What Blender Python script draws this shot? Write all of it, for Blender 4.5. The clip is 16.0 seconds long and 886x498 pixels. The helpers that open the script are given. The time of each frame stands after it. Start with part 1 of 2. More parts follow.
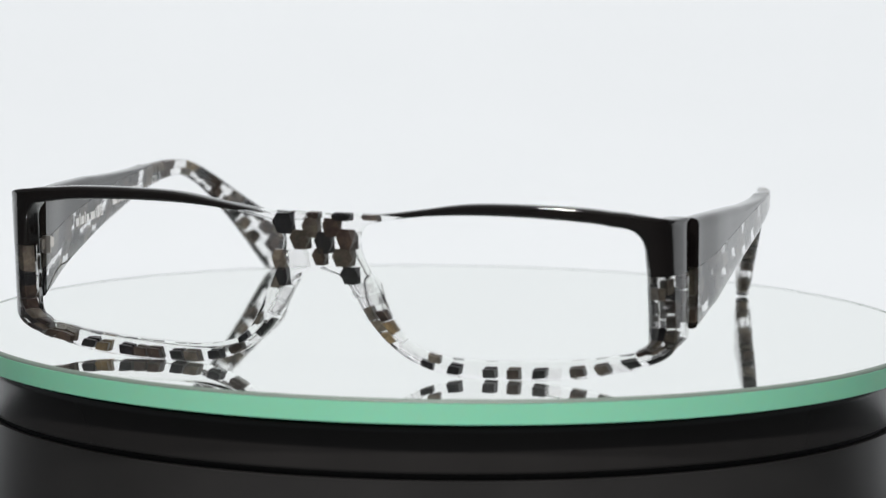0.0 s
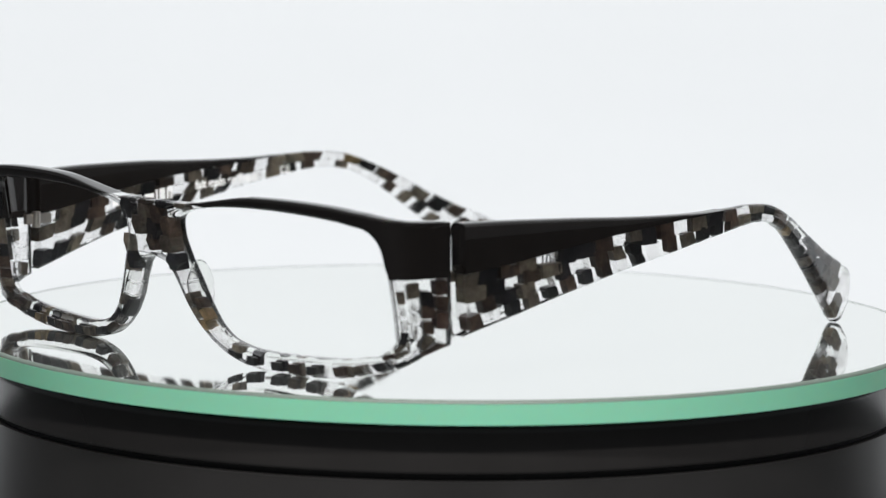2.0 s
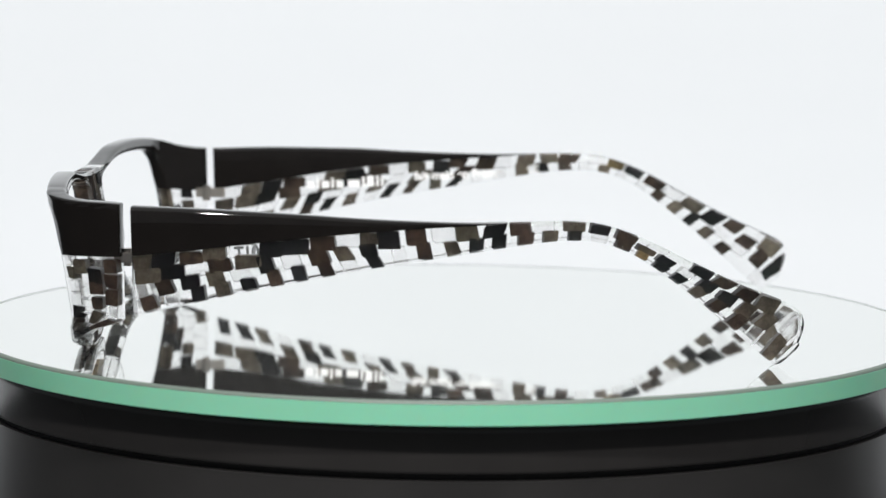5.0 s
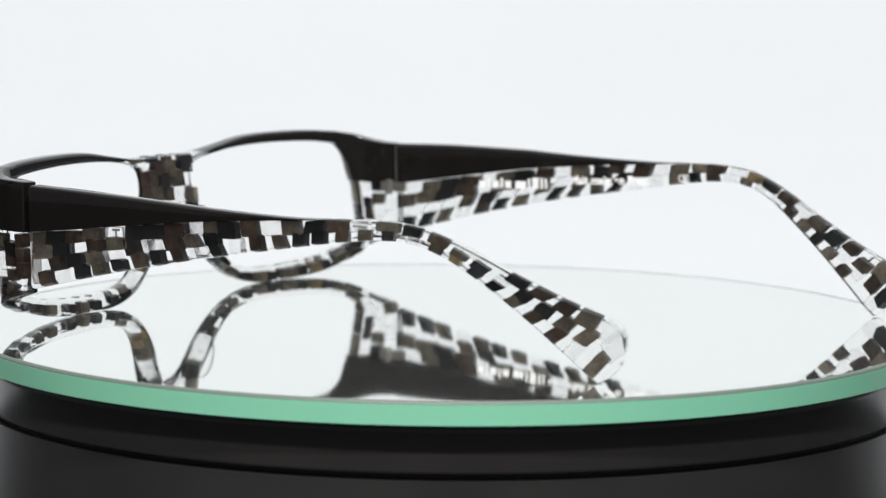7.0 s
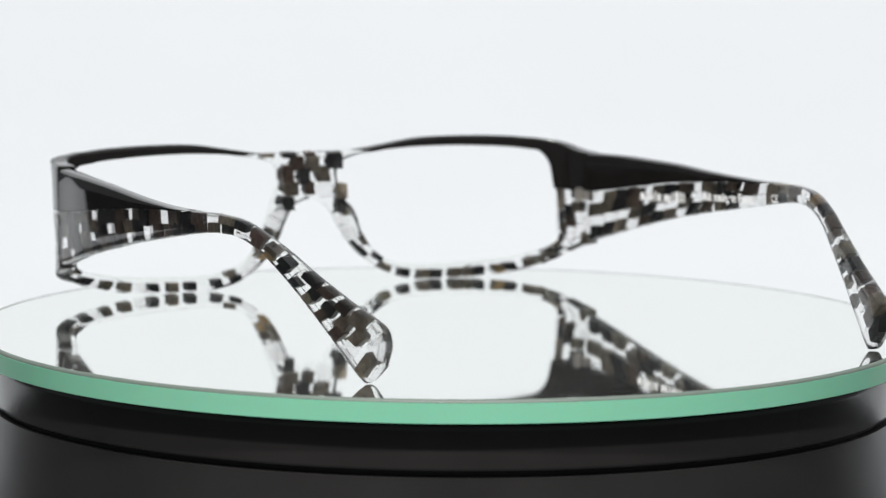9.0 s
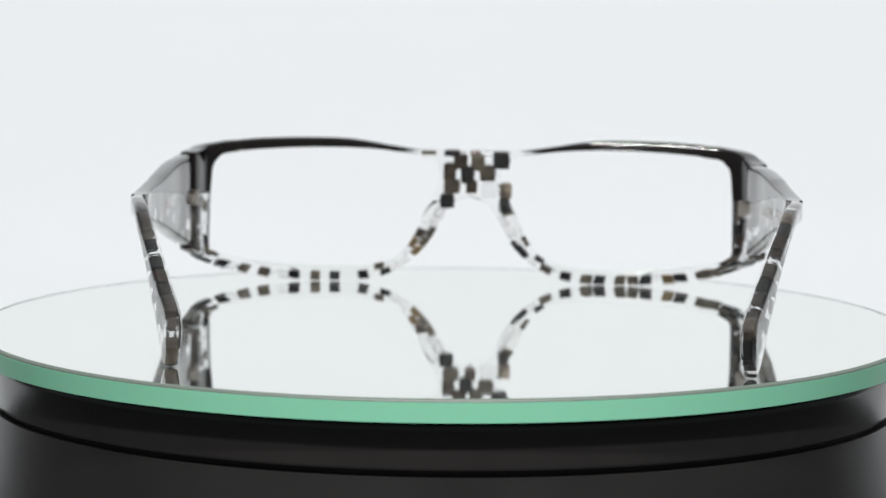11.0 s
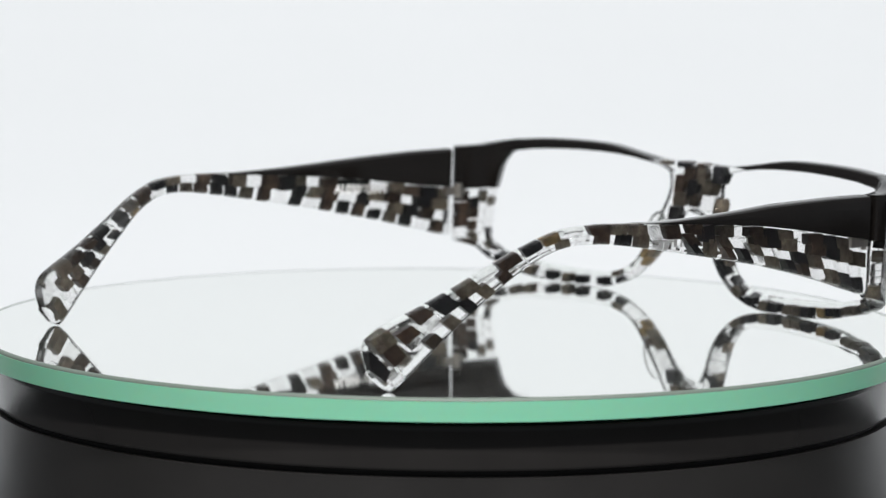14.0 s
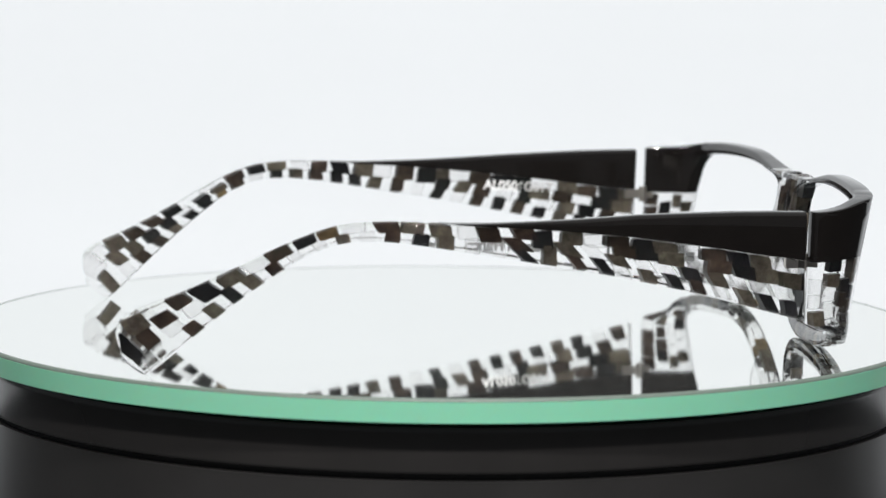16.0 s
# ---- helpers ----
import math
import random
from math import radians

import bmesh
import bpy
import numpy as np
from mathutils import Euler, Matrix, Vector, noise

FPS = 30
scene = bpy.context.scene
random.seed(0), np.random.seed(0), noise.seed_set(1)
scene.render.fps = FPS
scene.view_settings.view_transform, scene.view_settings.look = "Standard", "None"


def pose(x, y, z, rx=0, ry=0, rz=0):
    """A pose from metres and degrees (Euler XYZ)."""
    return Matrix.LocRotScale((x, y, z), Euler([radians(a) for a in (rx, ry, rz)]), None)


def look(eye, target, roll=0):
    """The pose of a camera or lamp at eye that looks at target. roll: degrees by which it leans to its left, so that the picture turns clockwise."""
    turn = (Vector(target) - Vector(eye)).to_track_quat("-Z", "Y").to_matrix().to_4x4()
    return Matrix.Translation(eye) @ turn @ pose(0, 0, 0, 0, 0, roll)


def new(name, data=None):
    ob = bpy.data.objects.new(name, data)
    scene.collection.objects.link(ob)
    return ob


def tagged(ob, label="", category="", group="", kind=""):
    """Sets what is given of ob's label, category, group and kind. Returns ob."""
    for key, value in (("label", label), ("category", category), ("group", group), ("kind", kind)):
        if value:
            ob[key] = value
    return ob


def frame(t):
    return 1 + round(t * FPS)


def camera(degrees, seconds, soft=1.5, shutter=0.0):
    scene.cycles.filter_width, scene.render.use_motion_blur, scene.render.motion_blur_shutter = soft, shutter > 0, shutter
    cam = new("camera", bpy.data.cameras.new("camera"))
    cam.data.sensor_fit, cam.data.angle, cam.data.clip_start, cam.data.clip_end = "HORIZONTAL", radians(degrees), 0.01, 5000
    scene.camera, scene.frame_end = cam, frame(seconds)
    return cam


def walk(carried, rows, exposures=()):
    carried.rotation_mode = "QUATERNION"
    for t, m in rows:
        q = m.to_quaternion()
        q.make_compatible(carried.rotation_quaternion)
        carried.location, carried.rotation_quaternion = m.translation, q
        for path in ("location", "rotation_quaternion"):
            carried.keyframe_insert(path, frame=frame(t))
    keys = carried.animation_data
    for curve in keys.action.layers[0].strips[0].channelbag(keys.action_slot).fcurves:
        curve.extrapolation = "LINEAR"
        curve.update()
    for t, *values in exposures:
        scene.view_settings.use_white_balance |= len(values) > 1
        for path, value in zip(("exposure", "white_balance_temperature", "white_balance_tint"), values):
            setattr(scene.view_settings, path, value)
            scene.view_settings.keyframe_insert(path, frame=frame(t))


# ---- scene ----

# ---------- camera: stands still ----------
cam = camera(15.24, 16.0, soft=1.25)
EYE = Vector((0.0, -0.695, 0.0975))
AIM = Vector((-0.0007, 0.99314, -0.11691))
BREATH = 0.0165  # the picture shrinks a little while the lens is set on the far side
NEAR_SET, FAR_SET = look(EYE, EYE + AIM, 0.57), look(EYE - AIM * BREATH, EYE + AIM + Vector((0, 0, 0.0009)), 0.57)
cam.data.dof.use_dof = True
cam.data.dof.focus_distance = 0.668
cam.data.dof.aperture_fstop = 24.0
walk(cam, [(0.0, NEAR_SET), (8.1, NEAR_SET), (8.2, FAR_SET), (14.3, FAR_SET), (14.5, NEAR_SET), (16.0, NEAR_SET)], exposures=[(0.0, -0.07), (3.5, 0.0), (7.5, 0.0), (12.0, -0.085), (14.0, -0.04), (16.0, 0.0)])

# ---------- world: a dim room round the light tent ----------
world = bpy.data.worlds.new("room")
scene.world = world
world.use_nodes = True
world.node_tree.nodes["Background"].inputs["Color"].default_value = (0.9, 0.95, 1.0, 1)
world.node_tree.nodes["Background"].inputs["Strength"].default_value = 0.14


def lamp(name, kind, energy, m, size=0.0, size_y=0.0, colour=(1, 1, 1)):
    data = bpy.data.lights.new(name, kind)
    data.energy, data.color = energy, colour
    if kind == "AREA":
        data.shape, data.size, data.size_y = "RECTANGLE", size, size_y
    ob = new(name, data)
    ob.matrix_world = m
    return ob


# LED strips under the roof of the tent
lamp("led_strip", "AREA", 3.3, look((-0.12, -0.42, 0.52), (0, 0, 0)), 0.045, 0.03, (1.0, 0.975, 0.965))
lamp("led_strip", "AREA", 3.3, look((0.12, -0.42, 0.52), (0, 0, 0)), 0.045, 0.03, (1.0, 0.975, 0.965))


# ---------- materials ----------
def material(name):
    m = bpy.data.materials.new(name)
    m.use_nodes = True
    return m, m.node_tree, m.node_tree.nodes["Principled BSDF"]


def put(node, **values):
    for key, value in values.items():
        node.inputs[key.replace("_", " ")].default_value = value


def grain(tree, shader, scale, low, high, detail=4.0, bump=0.0, rough=None):
    """Colour that wanders between two tones, with fine relief."""
    co = tree.nodes.new("ShaderNodeTexCoord")
    tex = tree.nodes.new("ShaderNodeTexNoise")
    tex.inputs["Scale"].default_value, tex.inputs["Detail"].default_value = scale, detail
    ramp = tree.nodes.new("ShaderNodeMix")
    ramp.data_type = "RGBA"
    ramp.inputs["A"].default_value, ramp.inputs["B"].default_value = (*low, 1), (*high, 1)
    tree.links.new(co.outputs["Object"], tex.inputs["Vector"])
    tree.links.new(tex.outputs["Fac"], ramp.inputs["Factor"])
    tree.links.new(ramp.outputs["Result"], shader.inputs["Base Color"])
    if bump:
        b = tree.nodes.new("ShaderNodeBump")
        b.inputs["Strength"].default_value, b.inputs["Distance"].default_value = bump, 0.0002
        tree.links.new(tex.outputs["Fac"], b.inputs["Height"])
        tree.links.new(b.outputs["Normal"], shader.inputs["Normal"])
    if rough:
        r = tree.nodes.new("ShaderNodeMapRange")
        r.inputs["To Min"].default_value, r.inputs["To Max"].default_value = rough
        tree.links.new(tex.outputs["Fac"], r.inputs["Value"])
        tree.links.new(r.outputs["Result"], shader.inputs["Roughness"])
    return tex


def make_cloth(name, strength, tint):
    """White tent cloth; its emission stands in for lamps outside that are not built."""
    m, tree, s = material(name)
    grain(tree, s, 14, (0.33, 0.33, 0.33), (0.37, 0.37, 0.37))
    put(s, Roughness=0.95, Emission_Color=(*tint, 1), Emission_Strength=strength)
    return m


CLOTH_BACK = make_cloth("glowing_cloth", 0.648, (0.95, 0.985, 1.012))
CLOTH_TOP = make_cloth("roof_cloth", 0.38, (0.95, 0.985, 1.0))

TABLE, tree, s = material("table_board")
grain(tree, s, 30, (0.05, 0.05, 0.052), (0.08, 0.08, 0.083))
put(s, Roughness=0.7)

MIRROR, tree, s = material("mirror_silver")
put(s, Base_Color=(0.948, 0.970, 0.942, 1), Metallic=1.0, Roughness=0.03)
haze = tree.nodes.new("ShaderNodeBsdfDiffuse")
haze.inputs["Color"].default_value = (0.82, 0.86, 0.83, 1)
mixer = tree.nodes.new("ShaderNodeMixShader")
mixer.inputs["Fac"].default_value = 0.015
tree.links.new(s.outputs["BSDF"], mixer.inputs[1])
tree.links.new(haze.outputs["BSDF"], mixer.inputs[2])
tree.links.new(mixer.outputs["Shader"], tree.nodes["Material Output"].inputs["Surface"])

GREEN, tree, s = material("green_glass_edge")
grain(tree, s, 40, (0.235, 0.61, 0.415), (0.265, 0.65, 0.445), rough=(0.25, 0.4))
put(s, Subsurface_Weight=0.2, Subsurface_Scale=0.003, IOR=1.5)

BEVEL, tree, s = material("ground_glass_bevel")
put(s, Base_Color=(0.13, 0.165, 0.14, 1), Roughness=0.5)

BASE, tree, s = material("black_plastic")
grain(tree, s, 60, (0.018, 0.0171, 0.0166), (0.030, 0.0284, 0.0274), detail=7.0, bump=0.02, rough=(0.14, 0.26))

BODY, tree, s = material("satin_black_plastic")
grain(tree, s, 34, (0.016, 0.0155, 0.0151), (0.029, 0.0279, 0.0273), detail=7.0, bump=0.03, rough=(0.26, 0.50))

# near-black colour holds the shade under the glass and in the groove
SHADOW_GAP, tree, s = material("shade_black_plastic")
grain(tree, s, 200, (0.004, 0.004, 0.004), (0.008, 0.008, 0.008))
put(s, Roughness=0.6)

BLACK, tree, s = material("black_acetate")
grain(tree, s, 180, (0.005, 0.0043, 0.004), (0.0088, 0.0076, 0.007), rough=(0.03, 0.06))
put(s, IOR=1.49)

CLEAR, tree, s = material("clear_acetate")
put(s, Base_Color=(0.985, 0.985, 0.98, 1), Transmission_Weight=1.0, IOR=1.16, Roughness=0.0, Coat_Weight=0.6, Coat_IOR=1.5, Coat_Roughness=0.02)


def make_tile(name, low, high, clarity=0.0):
    """Pearl-flake acetate: mottled at two scales, each tile of its own depth of colour."""
    m, tree, s = material(name)
    link, add = tree.links.new, tree.nodes.new
    co, info = add("ShaderNodeTexCoord"), add("ShaderNodeObjectInfo")
    flake, cloud = add("ShaderNodeTexVoronoi"), add("ShaderNodeTexNoise")
    flake.inputs["Scale"].default_value = 2600
    cloud.inputs["Scale"].default_value, cloud.inputs["Detail"].default_value = 480, 6.0
    link(co.outputs["Object"], flake.inputs["Vector"])
    link(co.outputs["Object"], cloud.inputs["Vector"])
    spread = add("ShaderNodeMapRange")
    spread.inputs["From Min"].default_value, spread.inputs["From Max"].default_value = 0.32, 0.68
    link(cloud.outputs["Fac"], spread.inputs["Value"])
    tone = add("ShaderNodeMix")
    tone.data_type = "RGBA"
    tone.inputs["A"].default_value, tone.inputs["B"].default_value = (*low, 1), (*high, 1)
    link(spread.outputs["Result"], tone.inputs["Factor"])
    grey = add("ShaderNodeSeparateColor")
    link(flake.outputs["Color"], grey.inputs["Color"])
    speck, vary, both = add("ShaderNodeMapRange"), add("ShaderNodeMapRange"), add("ShaderNodeMath")
    speck.inputs["To Min"].default_value, speck.inputs["To Max"].default_value = (0.78, 1.25) if clarity < 0.9 else (0.98, 1.02)
    vary.inputs["To Min"].default_value, vary.inputs["To Max"].default_value = (0.6, 1.15) if clarity < 0.9 else (0.95, 1.02)
    link(grey.outputs["Red"], speck.inputs["Value"])
    link(info.outputs["Random"], vary.inputs["Value"])
    both.operation = "MULTIPLY"
    link(speck.outputs["Result"], both.inputs[0])
    link(vary.outputs["Result"], both.inputs[1])
    hsv = add("ShaderNodeHueSaturation")
    link(both.outputs["Value"], hsv.inputs["Value"])
    link(tone.outputs["Result"], hsv.inputs["Color"])
    link(hsv.outputs["Color"], s.inputs["Base Color"])
    put(s, Roughness=0.35, IOR=1.45, Specular_IOR_Level=0.25, Transmission_Weight=clarity)
    if clarity > 0.3:
        put(s, IOR=1.04, Roughness=0.22)
    return m


TILES = {
    "k": make_tile("black_tile", (0.006, 0.0062, 0.007), (0.017, 0.017, 0.019)),
    "b": make_tile("brown_tile", (0.018, 0.0125, 0.0095), (0.070, 0.047, 0.036), 0.05),
    "t": make_tile("taupe_tile", (0.055, 0.046, 0.036), (0.155, 0.130, 0.100), 0.14),
    "w": make_tile("pearl_tile", (0.93, 0.925, 0.93), (0.995, 0.99, 0.99), 0.97),
    "a": make_tile("amber_tile", (0.10, 0.066, 0.028), (0.27, 0.185, 0.085), 0.3),
}

STEEL, tree, s = material("brushed_steel")
put(s, Metallic=1.0, Base_Color=(0.62, 0.58, 0.53, 1), Roughness=0.28)

INK, tree, s = material("white_print")
put(s, Base_Color=(0.95, 0.95, 0.95, 1), Roughness=0.6)
glow = tree.nodes.new("ShaderNodeBsdfTranslucent")
glow.inputs["Color"].default_value = (0.95, 0.95, 0.95, 1)
mixer = tree.nodes.new("ShaderNodeMixShader")
mixer.inputs["Fac"].default_value = 0.35
tree.links.new(s.outputs["BSDF"], mixer.inputs[1])
tree.links.new(glow.outputs["BSDF"], mixer.inputs[2])
tree.links.new(mixer.outputs["Shader"], tree.nodes["Material Output"].inputs["Surface"])


# ---------- helpers for building (millimetres) ----------
FRONT_TURN = Matrix.Rotation(radians(-2.9), 4, "Z")
FRONT_AT = Vector((-1.0, -79.9, 0.0))
TEMPLE_MID = -4.3
HINGE_Y = {1: -60.7, -1: -54.6}
STRETCH = {1: 1.002, -1: 1.016}
INWARD = {1: 1.2, -1: 2.1}  # how far each tip bends in


def mesh_of(name, bm, mat, smooth=True):
    me = bpy.data.meshes.new(name)
    bmesh.ops.recalc_face_normals(bm, faces=bm.faces[:])
    if smooth:
        for f in bm.faces:
            f.smooth = True
        for e in bm.edges:
            if len(e.link_faces) == 2 and e.calc_face_angle(0.0) > radians(52):
                e.smooth = False
    bm.to_mesh(me)
    bm.free()
    me.materials.append(mat)
    return me


def part(name, bm, mat, parent, label="", smooth=True):
    ob = new(name, mesh_of(name, bm, mat, smooth))
    ob.parent = parent
    return tagged(ob, label)


def thing(name, label, category, group="", kind=""):
    return tagged(new(name), label, category, group, kind)


def at_front(v):
    """A point of the front, in millimetres, to metres about the turntable's axis."""
    return FRONT_TURN @ ((Vector(v) + FRONT_AT) * 0.001)


def at_temple(side, x, y, z):
    """A point of a temple: millimetres out from the middle, back from its hinge, and up."""
    if side < 0:
        z += float(np.interp(y, (0, 14, 34, 90, 112, 126), (-0.7, -0.1, 0.55, 0.7, 0.4, 0.0)))  # set a little higher
    return Vector((side * x + TEMPLE_MID, y * STRETCH[side] + HINGE_Y[side], z)) * 0.001


def spline(rows, q, closed=False):
    """Catmull-Rom through rows of numbers at the place q."""
    n = len(rows)
    i = int(math.floor(q))
    i = i if closed else min(max(i, 0), n - 2)
    f = q - i

    def row(k):
        return np.array(rows[k % n] if closed else rows[min(max(k, 0), n - 1)], float)

    a, b, c, d = row(i - 1), row(i), row(i + 1), row(i + 2)
    return 0.5 * (2 * b + (c - a) * f + (2 * a - 5 * b + 4 * c - d) * f ** 2 + (3 * b - a - 3 * c + d) * f ** 3)


def tube(rings, caps=True, loop=False):
    bm = bmesh.new()
    vs = [[bm.verts.new(p) for p in ring] for ring in rings]
    n = len(vs[0])
    count = len(vs) if loop else len(vs) - 1
    for i in range(count):
        a, b = vs[i], vs[(i + 1) % len(vs)]
        for j in range(n):
            bm.faces.new((a[j], a[(j + 1) % n], b[(j + 1) % n], b[j]))
    if caps and not loop:
        bm.faces.new(vs[0][::-1])
        bm.faces.new(vs[-1])
    return bm


def lathe(profile, n=160, cap_top=False, cap_bottom=False):
    """A solid of revolution about z from (radius, height) in metres."""
    bm = bmesh.new()
    rings = [[bm.verts.new((r * math.cos(2 * math.pi * k / n), r * math.sin(2 * math.pi * k / n), z)) for k in range(n)] for r, z in profile]
    for a, b in zip(rings, rings[1:]):
        for k in range(n):
            bm.faces.new((a[k], a[(k + 1) % n], b[(k + 1) % n], b[k]))
    if cap_top:
        bm.faces.new(rings[0][::-1])
    if cap_bottom:
        bm.faces.new(rings[-1])
    return bm


# ---------- light tent, table ----------
def build_tent():
    W0, W, B, F, H, FLOOR = 0.72, 1.00, 0.85, -0.60, 0.80, -0.120
    # back wall that sweeps into the floor
    bm = bmesh.new()
    prof = [(B, H)]
    for k in range(17):
        a = math.pi / 2 * k / 16
        prof.append((B - 0.5 + 0.5 * math.cos(a), FLOOR + 0.5 - 0.5 * math.sin(a)))
    left = [bm.verts.new((-W0, y, z)) for y, z in prof]
    right = [bm.verts.new((W, y, z)) for y, z in prof]
    for k in range(len(prof) - 1):
        bm.faces.new((left[k], right[k], right[k + 1], left[k + 1]))
    bmesh.ops.solidify(bm, geom=bm.faces[:], thickness=-0.002)
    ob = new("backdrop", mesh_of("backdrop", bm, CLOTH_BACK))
    tagged(ob, "seamless white backdrop cloth, glowing softly by emission", "backdrop", kind="structure")
    # roof is out of view; its emission is added as fill from above
    bm = bmesh.new()
    bmesh.ops.create_cube(bm, size=1, matrix=Matrix.Translation(((W - W0) / 2, (B + F) / 2, H + 0.004)) @ Matrix.Diagonal((W + W0, B - F, 0.004, 1)))
    tagged(new("ceiling", mesh_of("ceiling", bm, CLOTH_TOP, False)), "white roof cloth of a light tent, unseen, glowing by emission", "tent roof", kind="structure")
    bm = bmesh.new()
    bmesh.ops.create_cube(bm, size=1, matrix=Matrix.Translation((0, 0, FLOOR - 0.022)) @ Matrix.Diagonal((3.0, 3.0, 0.036, 1)))
    tagged(new("floor", mesh_of("floor", bm, TABLE, False)), "dark grey table board under the tent", "table", kind="structure")


build_tent()


# ---------- turntable ----------
GLASS_R, GLASS_T = 0.1010, 0.0045


def build_turntable():
    disc = thing("mirror_plate", "round mirror glass plate with a green edge on a turntable", "mirror plate")
    R = GLASS_R
    part("mirror_face", lathe([(0.0004, 0.0), (R * 0.5, 0.0), (R - 0.0010, 0.0), (R - 0.0010, -0.0004), (0.0004, -0.0004)], 256, True, True), MIRROR, disc, "silvered mirror face")
    part("edge_bevel", lathe([(R - 0.0010, 0.00003), (R - 0.00045, 0.00003), (R, -0.0005), (R, -0.0006), (R - 0.0010, -0.0006), (R - 0.0010, 0.00003)], 256), BEVEL, disc, "thin ground bevel")
    part("glass_edge", lathe([(0.0004, -0.00062), (R + 0.0001, -0.00062), (R + 0.0001, -GLASS_T), (0.0004, -GLASS_T)], 256, True, True), GREEN, disc, "green polished glass edge")
    base = thing("turntable", "glossy black plastic turntable base with a groove", "turntable")
    z0 = -GLASS_T - 0.0001
    part("support_pad", lathe([(0.02, z0), (0.094, z0), (0.095, z0 - 0.0004), (0.095, z0 - 0.0010), (0.02, z0 - 0.0010)], 200), SHADOW_GAP, base, "matt pad under the glass, shade in its black colour")
    part("top_ring", lathe([(0.02, z0 - 0.0010), (0.0968, z0 - 0.0010), (0.0974, z0 - 0.0012), (0.0976, z0 - 0.0018), (0.0976, z0 - 0.0024), (0.0976, z0 - 0.0092), (0.0975, z0 - 0.0097), (0.0972, z0 - 0.0100), (0.02, z0 - 0.0100)], 256), BASE, base, "glossy black rotating ring")
    part("groove", lathe([(0.02, z0 - 0.0100), (0.0958, z0 - 0.0100), (0.0958, z0 - 0.0112), (0.02, z0 - 0.0112)], 200), SHADOW_GAP, base, "groove with shade in its near-black colour")
    part("base_body", lathe([(0.02, z0 - 0.0112), (0.0976, z0 - 0.0112), (0.0976, z0 - 0.0120), (0.0978, z0 - 0.0150), (0.0984, -0.060), (0.0987, -0.116), (0.0985, -0.1195), (0.02, -0.1198)], 256), BODY, base, "glossy black cylinder body")
    return disc


PLATE = build_turntable()

# ---------- spectacles ----------
K = 0.925
# radial stations of half the front: hole (s, z) and outer edge (s, z)
STATIONS = [
    (9.4, 29.0, 0, 33.6), (10.5, 31, 5, 33.6), (14, 32.4, 9.5, 33.7), (19.5, 33.4, 13.5, 33.8), (24, 33.9, 21, 35),
    (32, 34.3, 31, 36.5), (42, 34.3, 42, 36.8), (52, 33.8, 53, 36.5), (60, 33, 63, 35.7), (65, 31.6, 75, 34.4),
    (66.8, 29, 85, 33.4), (67.5, 25, 85, 28), (67.9, 22.8, 85, 22.9), (68.1, 17, 85, 17), (68.1, 12, 85, 10.2),
    (67.4, 8.9, 75, 7.0), (63, 6.9, 67, 4.4), (52, 5.1, 53, 1.3), (40, 4.3, 40, 0.15), (28.5, 4.2, 28, 0.4),
    (21, 5.5, 20, 2.5), (17, 8.2, 14.8, 6.2), (14.3, 13, 10.8, 11.5), (12.2, 18.2, 7.8, 17.7), (10.3, 23, 5, 20.7),
    (9.4, 26.0, 0, 22.3),
]
NQ = len(STATIONS)
Q_BLACK, Q_CLEAR = 3.0, 12.0
# the front's bow seen from above: s, x, y
BOW = [(0, 0, 1.0), (20, 20, 1.4), (40, 39.97, 2.4), (60, 59.9, 4.1), (66, 65.8, 5.2), (69.6, 69.0, 6.9), (73.3, 71.3, 9.9), (78.5, 72.9, 15.0), (85, 74.0, 21.8), (90, 74.6, 26.8)]
FRONT_T = 4.2


def bow(s):
    k = 0
    while k < len(BOW) - 2 and BOW[k + 1][0] < s:
        k += 1
    q = k + (s - BOW[k][0]) / (BOW[k + 1][0] - BOW[k][0])
    p = spline(BOW, q)
    a, b = spline(BOW, max(q - 0.02, 0)), spline(BOW, min(q + 0.02, len(BOW) - 1))
    t = np.array((b[1] - a[1], b[2] - a[2]))
    t /= np.hypot(*t)
    return p[1], p[2], -t[1], t[0]


def front_point(side, q, r, d):
    """q along the stations, r from the hole (0) to the outer edge (1), d depth in mm."""
    hs, hz, os_, oz = spline(STATIONS, q, True)
    qq = q % NQ
    if qq >= NQ - 1 or qq == 0:
        os_ = 0.0
    if qq > NQ - 2 or qq < 1:
        k = int(math.floor(q))
        oz = STATIONS[k % NQ][3] + (STATIONS[(k + 1) % NQ][3] - STATIONS[k % NQ][3]) * (q - k)
    os_ = min(max(os_, 0.0), 83.5 if side > 0 else 82.6)
    s, z = hs + (os_ - hs) * r, hz + (oz - hz) * r
    return front_surface(side, s, z, d)


def front_surface(side, s, z, d):
    """The place s along the bow from the middle, z up, d mm behind the outer face."""
    x, y, nx, ny = bow(s)
    x, y = x + nx * d, y + ny * d
    if s < 1e-6:
        x = 0.0
    y += 0.02 * s if side > 0 else 0.032 * s  # the front is slightly twisted
    end = min(max((s - 69.0) / 11.0, 0.0), 1.0)
    x -= (1.3 if side > 0 else -0.6) * end * end * (3 - 2 * end)
    lean = min(max((88.0 - s) / 22.0, 0.0), 1.0)
    y += (33.0 - z) * 0.17 * lean * lean * (3 - 2 * lean)
    if side < 0 and s > 70:  # this end tapers to the height of its temple
        f = min((s - 70.0) / 11.0, 1.0)
        z -= 1.3 * f * f * (3 - 2 * f) * max(z - 10.0, 0.0) / 24.0
    return at_front((side * x * K * (1.008 if side > 0 else 1.02), y * K, z * K))


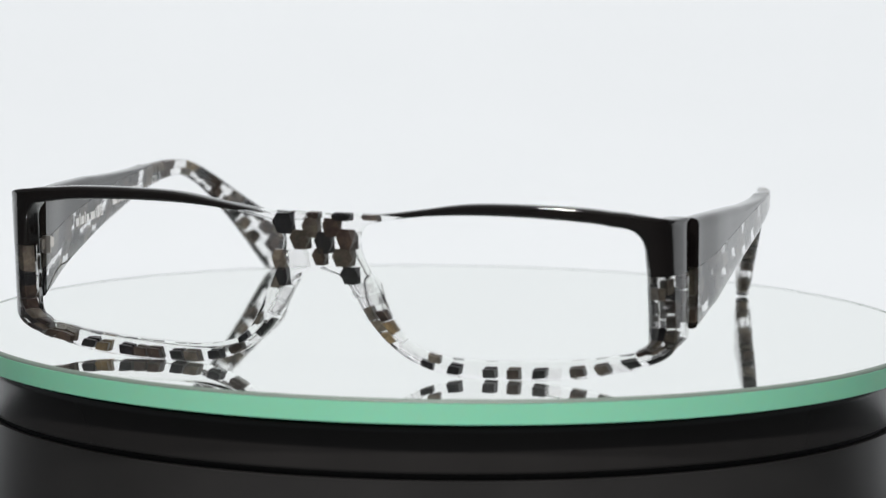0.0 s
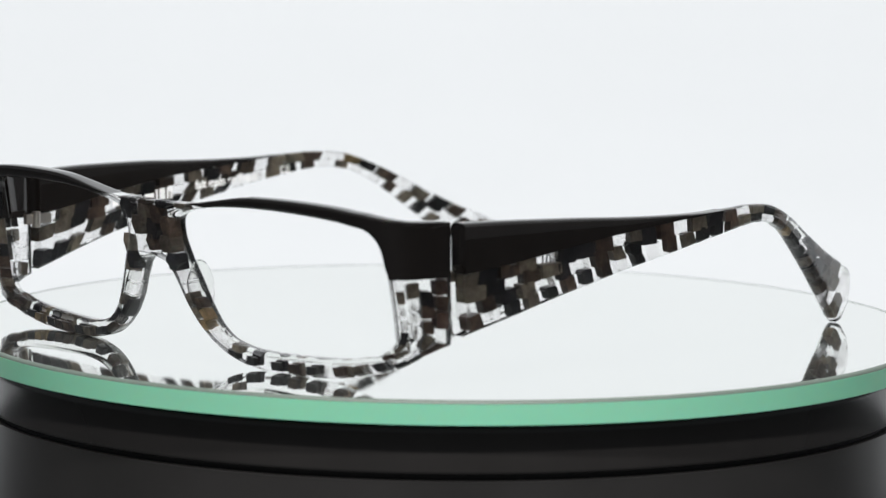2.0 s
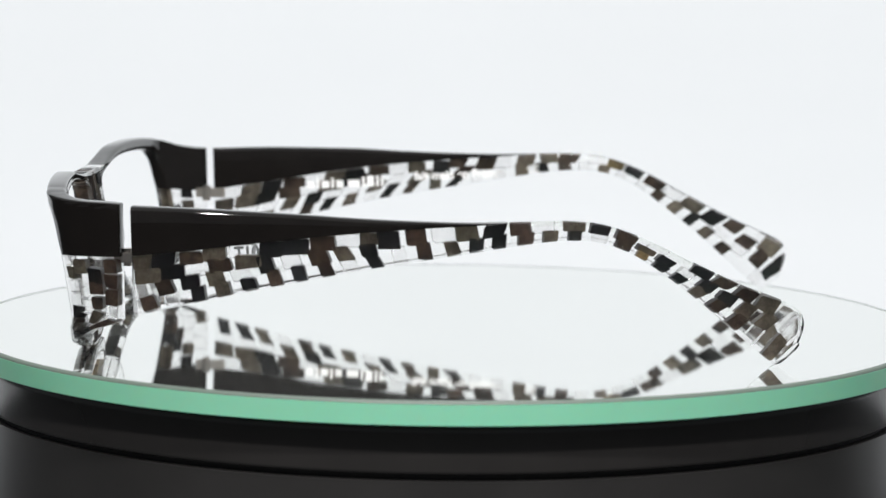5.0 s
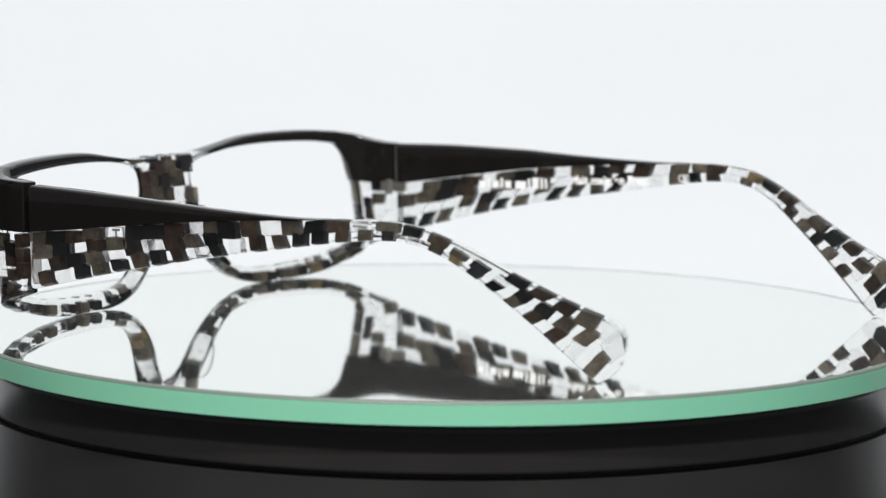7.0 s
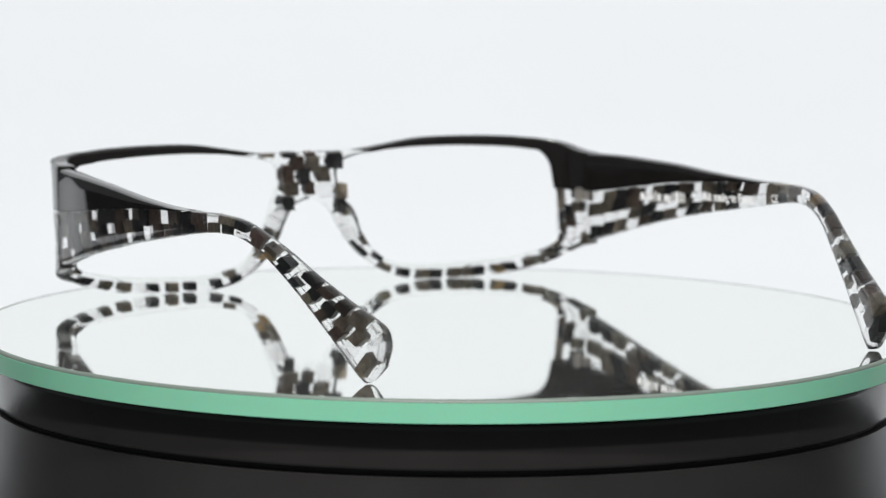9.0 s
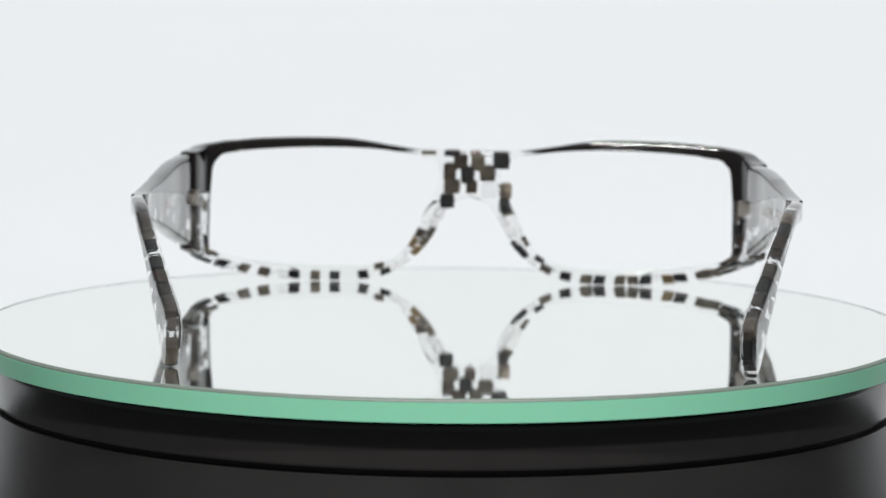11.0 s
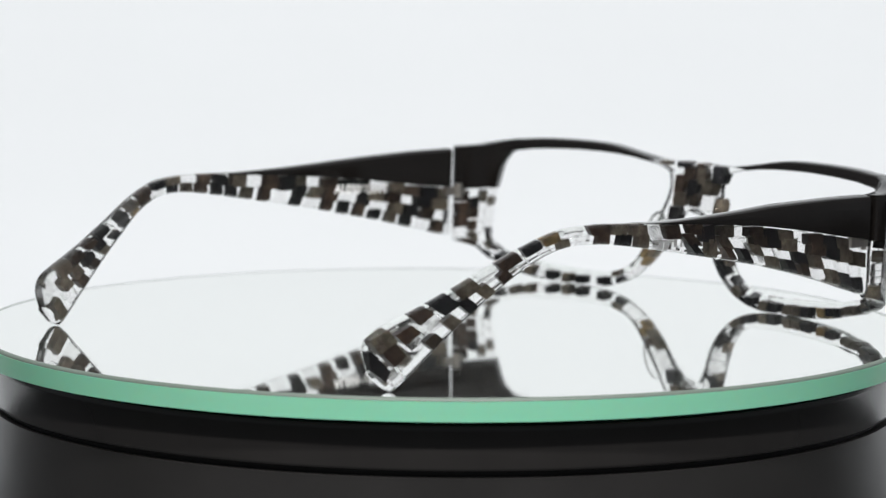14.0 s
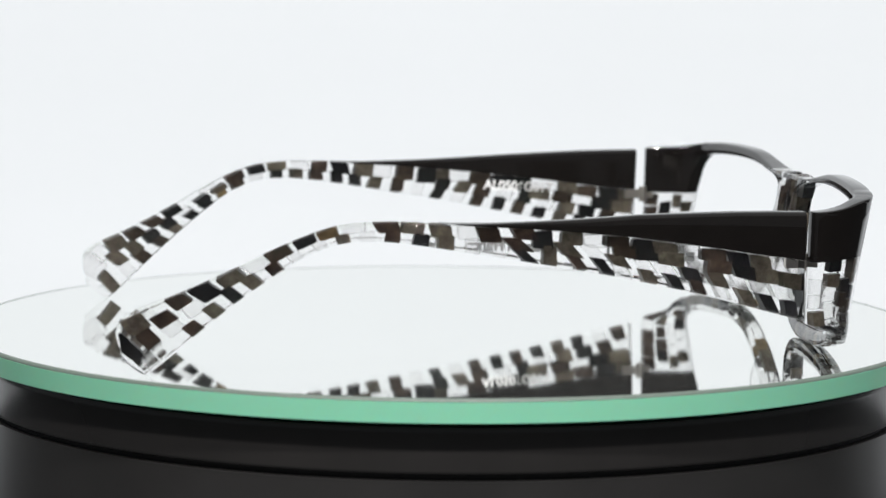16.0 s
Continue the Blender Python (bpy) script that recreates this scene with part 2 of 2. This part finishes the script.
def front_ring(side, q, t=FRONT_T):
    hs, hz, os_, oz = spline(STATIONS, q, True)
    qq = q % NQ
    c = 1.0 if 1.0 <= qq <= NQ - 2 else (qq if qq < 1 else max(NQ - 1 - qq, 0.0))
    wide = max(math.hypot(os_ - hs, oz - hz), 1.5)
    e = min(0.75 / wide, 0.3)
    o = e * c
    g = 0.75
    pts = [(0, g), (e * 0.3, g * 0.3), (e, 0)]
    pts += [(e + (1 - o - e) * k / 4, 0) for k in range(1, 4)]
    pts += [(1 - o, 0), (1 - o * 0.3, g * 0.3 * c), (1, g * c)]
    pts += [(1, t - g * c), (1 - o * 0.3, t - g * 0.3 * c), (1 - o, t)]
    pts += [(e + (1 - o - e) * k / 4, t) for k in (3, 2, 1)]
    pts += [(e, t), (e * 0.3, t - g * 0.3), (0, t - g)]
    return [front_point(side, q, r, d) for r, d in pts]


def steps(a, b, n):
    return [a + (b - a) * k / n for k in range(n + 1)]


def make_tile_mesh(name, fn, a0, a1, b0, b1, d0, d1, rnd, n=3):
    """A small block in the coordinates of fn(a, b, d), its corners a little uneven."""
    bm = bmesh.new()
    ja = (a1 - a0) * 0.14
    jb = (b1 - b0) * 0.12
    ends = [(rnd.uniform(-ja, ja), rnd.uniform(-ja, ja)) for _ in range(2)]
    tops = [(rnd.uniform(-jb, jb), rnd.uniform(-jb, jb)) for _ in range(2)]
    c = [rnd.uniform(0.02, 0.15) for _ in range(8)]
    outline = [(c[0], 0), (1 - c[1], 0), (1, c[2]), (1, 1 - c[3]), (1 - c[4], 1), (c[5], 1), (0, 1 - c[6]), (0, c[7])]
    slices = []
    for k, d in enumerate((d0, d1)):
        ring = []
        for u, v in outline:
            a = a0 + (a1 - a0) * u + (ends[0][0] * (1 - v) + ends[0][1] * v) * (1 if u > 0.5 else 0.6) + ends[1][k] * 0.5
            b = b0 + (b1 - b0) * v + (tops[0] if v > 0.5 else tops[1])[0 if u < 0.5 else 1]
            b = min(max(b, b0), b1)
            ring.append(bm.verts.new(fn(a, b, d)))
        slices.append(ring)
    for j in range(8):
        bm.faces.new((slices[0][j], slices[0][(j + 1) % 8], slices[1][(j + 1) % 8], slices[1][j]))
    bm.faces.new(slices[0][::-1])
    bm.faces.new(slices[1])
    return bm


# tiles set in the clear acetate, row by row: k black, b brown, t taupe, w pearl, a amber, . clear
FRONT_LEFT_TILES = "wt.b twkb wwbb wwbw k.tb ttwk bwk k w t . b . w k . b . k . . k . tk w w wa at bt w w wk k . t . b . t k t".split()
FRONT_RIGHT_TILES = "twk. tktw kbww bwwt bwwk tkw btk b b . k a . k b b . k t . k . b kw .k t.k w w tk w . t . b . k t w".split()


REAR = {"k": "k", "b": "t", "t": "t", "w": "w", "a": "a"}  # the rear row is lighter


def front_tiles(side, rows, parent, rnd):
    fine = steps(Q_CLEAR, NQ + Q_BLACK, 400)
    pts = [front_point(side, q, 0.5, 2) for q in fine]
    run = [0.0]
    for a, b in zip(pts, pts[1:]):
        run.append(run[-1] + (b - a).length)
    # a clear gap is shorter than a tile
    lengths = [0.70 if row == "." else 1.0 for row in rows]
    cell = run[-1] / sum(lengths)
    for i, row in enumerate(rows):
        start = sum(lengths[:i])
        for j, letter in enumerate(row):
            if letter == ".":
                continue
            lag = 0.4 * (j % 2) - 0.2 if len(row) > 1 else 0.0
            fat = rnd.uniform(0.84, 1.02) if len(row) > 1 else rnd.uniform(0.80, 0.94)
            q0, q1 = (float(np.interp(cell * (start + lag + w), run, fine)) for w in (0.5 - fat / 2, 0.5 + fat / 2))
            if q1 > NQ + Q_BLACK - 0.05 or (q1 > 23.6 and q0 < NQ + 2.2):
                continue
            n = len(row)
            r0, r1 = (j + 0.06) / n, (j + 0.96) / n
            r0, r1 = max(r0, 0.09), min(r1, 0.96 if n > 2 else 0.94 if n > 1 else 0.9)
            # the narrow rim has two rows of tiles, one behind the other
            layers = [(0.5, 3.0, r0)] if n > 1 else [(0.35, 1.75, 0.42), (2.45, FRONT_T - 0.3, 0.36)]
            seed = rnd.random()
            for k, (d0, d1, low) in enumerate(layers):
                bm = make_tile_mesh("tile", lambda a, b, d: front_point(side, a, b, d), q0, q1, low, r1, d0, d1, random.Random(seed))
                part("tile", bm, TILES[REAR[letter] if k else letter], parent, smooth=False)


# hexagonal tiles of the bridge: letter, x, z, width, height
BRIDGE_TILES = [
    ("k", -6.5, 28.8, 3.7, 4.0), ("w", -3.9, 30.4, 3.0, 1.6), ("t", -1.1, 28.2, 4.4, 3.9), ("b", -0.3, 30.6, 3.8, 1.2), ("k", 6.4, 30.5, 4.0, 1.5),
    ("b", 4.4, 28.4, 4.4, 3.6), ("t", 11.3, 30.6, 3.2, 1.0), ("t", -3.6, 25.8, 3.9, 3.8), ("k", 2.2, 25.4, 5.2, 4.2), ("b", 7.0, 26.1, 3.0, 4.2),
    ("w", -4.4, 22.0, 4.6, 3.6), ("b", 1.0, 22.6, 4.6, 3.2), ("t", 6.5, 22.6, 4.0, 3.4), ("k", 7.6, 19.2, 3.4, 3.4), ("t", -7.4, 21.7, 2.6, 3.8), ("k", -7.2, 18.4, 2.2, 3.6), ("w", 9.2, 16.2, 2.6, 2.6),
]


def bridge_tiles(parent, rnd):
    for letter, x, z, w, h in BRIDGE_TILES:
        bm = bmesh.new()
        rings = []
        for d in (0.45, 3.2):
            off = rnd.uniform(-0.15, 0.15)
            # six-sided in front, nearly square behind
            pts = [(-0.5, 0.08), (-0.28, -0.5), (0.28, -0.5), (0.5, -0.08), (0.3, 0.5), (-0.3, 0.5)] if d < 1 else [(-0.46, 0.0), (-0.46, -0.46), (0.46, -0.46), (0.46, 0.0), (0.46, 0.46), (-0.46, 0.46)]
            ring = []
            for u, v in pts:
                px, pz = 1.08 * x - 1.4 + off + 1.0 * w * (u + rnd.uniform(-0.04, 0.04)), z + h * v
                ring.append(bm.verts.new(front_surface(1 if px > 0 else -1, abs(px) / K, pz / K, d)))
            rings.append(ring)
        for j in range(6):
            bm.faces.new((rings[0][j], rings[0][(j + 1) % 6], rings[1][(j + 1) % 6], rings[1][j]))
        bm.faces.new(rings[0][::-1])
        bm.faces.new(rings[1])
        part("tile", bm, TILES[letter], parent, smooth=False)


def build_front(glasses):
    bm = bmesh.new()
    back = FRONT_TURN.inverted()
    for side in (1, -1):
        rings = [front_ring(side, q) for q in steps(Q_CLEAR + 0.01, NQ + Q_BLACK - 0.01, 260)]
        half = tube(rings)
        dead = [f for f in half.faces if all(abs((back @ v.co).x - FRONT_AT.x * 0.001) < 2e-6 for v in f.verts)]
        bmesh.ops.delete(half, geom=dead, context="FACES_ONLY")
        me = bpy.data.meshes.new("half")
        half.to_mesh(me)
        half.free()
        bm.from_mesh(me)
        bpy.data.meshes.remove(me)
    bmesh.ops.remove_doubles(bm, verts=bm.verts[:], dist=4e-6)
    front = part("front", bm, CLEAR, glasses, "clear acetate front with mosaic tiles")
    for side in (1, -1):
        rings = [front_ring(side, q) for q in steps(Q_BLACK, Q_CLEAR, 120)]
        part("brow_bar", tube(rings), BLACK, front, "glossy black acetate brow")
    rnd = random.Random(5)
    front_tiles(1, FRONT_LEFT_TILES, front, rnd)
    front_tiles(-1, FRONT_RIGHT_TILES, front, rnd)
    bridge_tiles(front, rnd)
    return front


# temple stations: lower edge (y, z) and upper edge (y, z), back from the hinge
TEMPLE = [
    (1.1, 9.8, 0.4, 31.0), (11.5, 12.3, 11.5, 30.8), (22.2, 14.8, 22.2, 30.4), (33, 17.0, 33, 29.9), (44, 19.2, 44, 29.3), (55, 21.1, 55, 28.9),
    (66, 23.0, 66, 28.75), (76, 24.6, 76, 29.0), (83, 25.3, 83, 29.1), (90, 24.9, 91, 28.3), (97, 22.2, 99.5, 25.2), (104.5, 17.1, 109, 20.4),
    (111.5, 11.6, 118.5, 15.9), (118.0, 6.0, 125.6, 13.1), (121.4, 3.0, 129.4, 11.1), (123.4, 1.3, 130.6, 8.2), (125.0, 0.14, 129.6, 4.4),
]
BLACK_FROM = [(0, 0.557), (1, 0.565), (2, 0.60), (3, 0.655), (4, 0.734), (5, 0.83), (6, 0.92), (6.6, 0.985)]
PLAN = [(0, 66.8, 4.2), (15, 68.2, 4.1), (30, 68.8, 3.9), (45, 69.3, 3.6), (60, 69.6, 3.3), (75, 69.4, 3.1), (86, 68.0, 3.0), (96, 66.2, 3.0), (106, 63.6, 3.1), (116, 61.0, 3.2), (132, 57.2, 3.2)]


def plan(y):
    k = 0
    while k < len(PLAN) - 2 and PLAN[k + 1][0] < y:
        k += 1
    q = k + (y - PLAN[k][0]) / (PLAN[k + 1][0] - PLAN[k][0])
    p, a, b = spline(PLAN, q), spline(PLAN, q - 0.03), spline(PLAN, q + 0.03)
    t = np.array((b[1] - a[1], b[0] - a[0]))
    t /= np.hypot(*t)
    return p[1], p[2], t[1], -t[0]


def temple_point(side, q, v, d):
    """q along the stations, v from the lower edge to the upper, d from -1 (inside) to 1 (outside)."""
    yb, zb, yt, zt = spline(TEMPLE, q)
    y, z = yb + (yt - yb) * v, zb + (zt - zb) * v
    x, t, nx, ny = plan(y)
    t *= 1.0 - 0.12 * max(0.0, q - 15.0)
    f = min(max((y - 62.0) / 66.0, 0.0), 1.0)
    x -= INWARD[side] * f * f * (3 - 2 * f)
    x, y = x + nx * d * t / 2, y + ny * d * t / 2
    return at_temple(side, x, y, z)


def temple_ring(side, q, v0, v1, soft0=1.0, soft1=1.0):
    yb, zb, yt, zt = spline(TEMPLE, q)
    h = max(math.hypot(yt - yb, zt - zb) * (v1 - v0), 0.3)
    e = min(1.0 / h, 0.34) * (v1 - v0)
    e0, e1 = e * soft0, e * soft1
    pts = [(v0, -0.45), (v0 + e0 * 0.3, -0.85), (v0 + e0, -1)]
    pts += [(v0 + e0 + (v1 - e1 - v0 - e0) * k / 4, -1) for k in (1, 2, 3)]
    pts += [(v1 - e1, -1), (v1 - e1 * 0.3, -0.85), (v1, -0.45), (v1, 0.45), (v1 - e1 * 0.3, 0.85), (v1 - e1, 1)]
    pts += [(v0 + e0 + (v1 - e1 - v0 - e0) * k / 4, 1) for k in (3, 2, 1)]
    pts += [(v0 + e0, 1), (v0 + e0 * 0.3, 0.85), (v0, 0.45)]
    if soft0 == 0:
        pts = [(v, d if v > v0 + 1e-9 else (-1 if d < 0 else 1)) for v, d in pts]
    if soft1 == 0:
        pts = [(v, d if v < v1 - 1e-9 else (-1 if d < 0 else 1)) for v, d in pts]
    return [temple_point(side, q, v, d) for v, d in pts]


def black_edge(q):
    return float(np.interp(q, [a for a, _ in BLACK_FROM], [b for _, b in BLACK_FROM])) if q < 6.6 else 1.0


# columns from the hinge to the tip, each from the lower edge upwards
TEMPLE_LEFT_TILES = "bwtt wbkk kkwb ttbt kwtw bkk kwk bbb wtw kkt wk bb tw kt kk bb tw kt wk bb atw kk. kwk tkb bkb btt wtw tw".split()
TEMPLE_RIGHT_TILES = "kwtw kwtt twkk wtbb bkww kwtt twkk wtbb kww btt tk kbb wb ww tt kt bb ww ta wk wb bw tt kk twb bwbw .bt wkk".split()


def temple_tiles(side, columns, parent, rnd):
    fine = steps(0.0, len(TEMPLE) - 1.0, 500)
    pts = [temple_point(side, q, 0.5, 0) for q in fine]
    run = [0.0]
    for a, b in zip(pts, pts[1:]):
        run.append(run[-1] + (b - a).length)
    cell = run[-1] / (len(columns) + 0.15)
    for i, column in enumerate(columns):
        mid = float(np.interp(cell * (i + 0.5), run, fine))
        top = black_edge(mid) - 0.006 if mid < 6.6 else 0.965
        n = len(column)
        for j, letter in enumerate(column):
            if letter == ".":
                continue
            lag = -0.24 * side * (j % 2) + (0.2 * j if mid > 8 else 0.0) + rnd.uniform(-0.06, 0.06)
            fat = rnd.uniform(0.50, 0.60) if j == 0 else rnd.uniform(0.62, 0.76) if j == 1 and n > 2 else rnd.uniform(0.90, 1.04) if mid < 4 else rnd.uniform(0.74, 0.94)
            q0, q1 = (float(np.interp(cell * (i + 0.5 + lag + w), run, fine)) for w in (-fat / 2, fat / 2))
            q0, q1 = max(q0, 0.04), min(q1, len(TEMPLE) - 1.16)
            if q1 - q0 < 0.03:
                continue
            row = (top - 0.02) / n
            slant = (-0.10 if side > 0 else 0.12) if mid < 6 else 0.0
            v0, v1 = 0.02 + row * (j - (0.10 if j else 0)), 0.02 + row * (j + 1.0 + (0.10 if j < n - 1 else 0))
            lean = (-0.35 if side > 0 else 0.8) if j < 2 and n > 2 and mid < 7 else 0.0
            bm = make_tile_mesh("tile", lambda a, b, d: temple_point(side, min(max(a + slant * (b - 0.5) + lean * (b - (v0 + v1) / 2), 0.03), len(TEMPLE) - 1.14), b, d), q0, q1, v0, v1, -0.62, 0.62, rnd)
            part("tile", bm, TILES[letter], parent, smooth=False)


def writing(text, size, parent, m):
    cu = bpy.data.curves.new("print", "FONT")
    cu.body, cu.size, cu.extrude, cu.offset = text, size, 0.00002, 0.0001
    tmp = new("print", cu)
    me = bpy.data.meshes.new_from_object(tmp)
    bpy.data.objects.remove(tmp)
    me.materials.clear()
    me.materials.append(INK)
    ob = new("printed_text", me)
    ob.parent, ob.matrix_basis = parent, m
    return tagged(ob, "small white printed letters")


def inner_frame(side, y, z, tilt=0.0):
    """A frame on the inner face of a temple: x runs the way the words read, y up, z out of the face."""
    x, t, nx, ny = plan(y)
    out = Vector((-side * nx, -ny, 0)).normalized()
    up = Vector((0, 0, 1))
    along = up.cross(out)
    o = at_temple(side, x - nx * t / 2, y - ny * t / 2, z) + out * 0.00006
    return Matrix(((along.x, up.x, out.x, o.x), (along.y, up.y, out.y, o.y), (along.z, up.z, out.z, o.z), (0, 0, 0, 1))) @ pose(0, 0, 0, 0, 0, tilt)


def build_temple(side, glasses, columns, rnd):
    last = len(TEMPLE) - 1.0
    rings = [temple_ring(side, q, 0.0, black_edge(q) - (0.004 if q < 6.6 else 0.0), 1.0, 0.0 if q < 6.6 else 1.0) for q in steps(0.0, last, 240)]
    end = rings[-1]
    mid = sum(end, Vector()) / len(end)
    for f in (0.96, 0.84, 0.62, 0.3):
        out = math.sqrt(1 - f * f)
        rings.append([mid + (p - mid) * f + Vector((0, 0.0011 * out, -0.0001 * out)) for p in end])
    temple = part("temple", tube(rings), CLEAR, glasses, "clear acetate temple arm with dark mosaic tiles")
    rings = [temple_ring(side, q, black_edge(q), 1.0, 0.0, 1.0) for q in steps(0.0, 6.59, 110)]
    part("black_layer", tube(rings), BLACK, temple, "glossy black acetate wedge")
    temple_tiles(side, columns, temple, rnd)
    return temple


def block(lo, hi, bevel=0.00015):
    bm = bmesh.new()
    a, b = Vector(lo), Vector(hi)
    bmesh.ops.create_cube(bm, size=1, matrix=Matrix.Translation((a + b) / 2) @ Matrix.Diagonal((*[abs(c) for c in (b - a)], 1)))
    bmesh.ops.bevel(bm, geom=bm.edges[:], offset=bevel, segments=2, affect="EDGES")
    return bm


def build_hinge(side, glasses):
    """A small barrel hinge on the inner side of the joint."""
    a, b = at_temple(side, 64.0, -3.2, 19.8), at_temple(side, 65.4, 3.4, 21.8)
    hinge = part("hinge", block(a, b), STEEL, glasses, "small steel hinge")
    bm = bmesh.new()
    bmesh.ops.create_cone(bm, cap_ends=True, segments=20, radius1=0.0009, radius2=0.0009, depth=0.0034, matrix=Matrix.Translation(at_temple(side, 64.0, -0.8, 20.8)))
    part("screw", bm, STEEL, hinge, "hinge screw barrel")


def build_nose_pad(side, front):
    bm = bmesh.new()
    bmesh.ops.create_uvsphere(bm, u_segments=28, v_segments=18, radius=1.0)
    m = Matrix.Translation(at_front((side * 10.0, 7.2, 14.5))) @ FRONT_TURN @ Euler((radians(-6), radians(side * -24), radians(side * -14))).to_matrix().to_4x4() @ Matrix.Diagonal((0.0016, 0.0027, 0.0056, 1))
    bmesh.ops.transform(bm, matrix=m, verts=bm.verts[:])
    part("nose_pad", bm, CLEAR, front, "clear moulded nose pad")


def build_glasses():
    glasses = thing("eyeglasses", "rectangular black and clear mosaic acetate eyeglasses standing on a mirror plate", "eyeglasses")
    front = build_front(glasses)
    for side in (1, -1):
        build_nose_pad(side, front)
        build_hinge(side, glasses)
    left = build_temple(1, glasses, TEMPLE_LEFT_TILES, random.Random(11))
    right = build_temple(-1, glasses, TEMPLE_RIGHT_TILES, random.Random(23))
    writing("AL0506G01T", 0.0030, left, inner_frame(1, 36.5, 22.2, -3.4))
    # a brand mark as plain bars, then the words that follow it
    f = inner_frame(-1, 22.0, 20.9, 2.4)
    x = 0.0
    for w, h in ((1.5, 1.6), (0.5, 2.4), (1.5, 1.6), (0.5, 2.2), (1.4, 1.6), (0.0, 0), (2.4, 1.6), (0.5, 2.2), (1.4, 2.4), (0.5, 2.4), (0.5, 2.2)):
        if w:
            part("brand_bar", block((x, 0, -0.00001), (x + w * 0.00117, h * 0.00105, 0.00002), 0.000004), INK, right, "white printed mark").matrix_basis = f
        x += (w + 0.45) * 0.00117
    writing("fait main en France", 0.0027, right, inner_frame(-1, 46.5, 22.7, 3.0))
    writing("CE", 0.0024, right, inner_frame(-1, 72.4, 24.6, 3.0))
    return glasses


GLASSES = build_glasses()


# ---------- the turntable turns ----------
def motions():
    # the plate lies a trace askew on its turntable
    low = radians(15.0)
    askew = Matrix.Rotation(radians(0.14), 4, Vector((-math.sin(low), math.cos(low), 0)))
    turn = [(float(t), pose(0, 0, -0.0001, 0, 0, -14.25 - 15.141 * t) @ askew) for t in range(17)]
    walk(GLASSES, turn)
    walk(PLATE, turn)


motions()
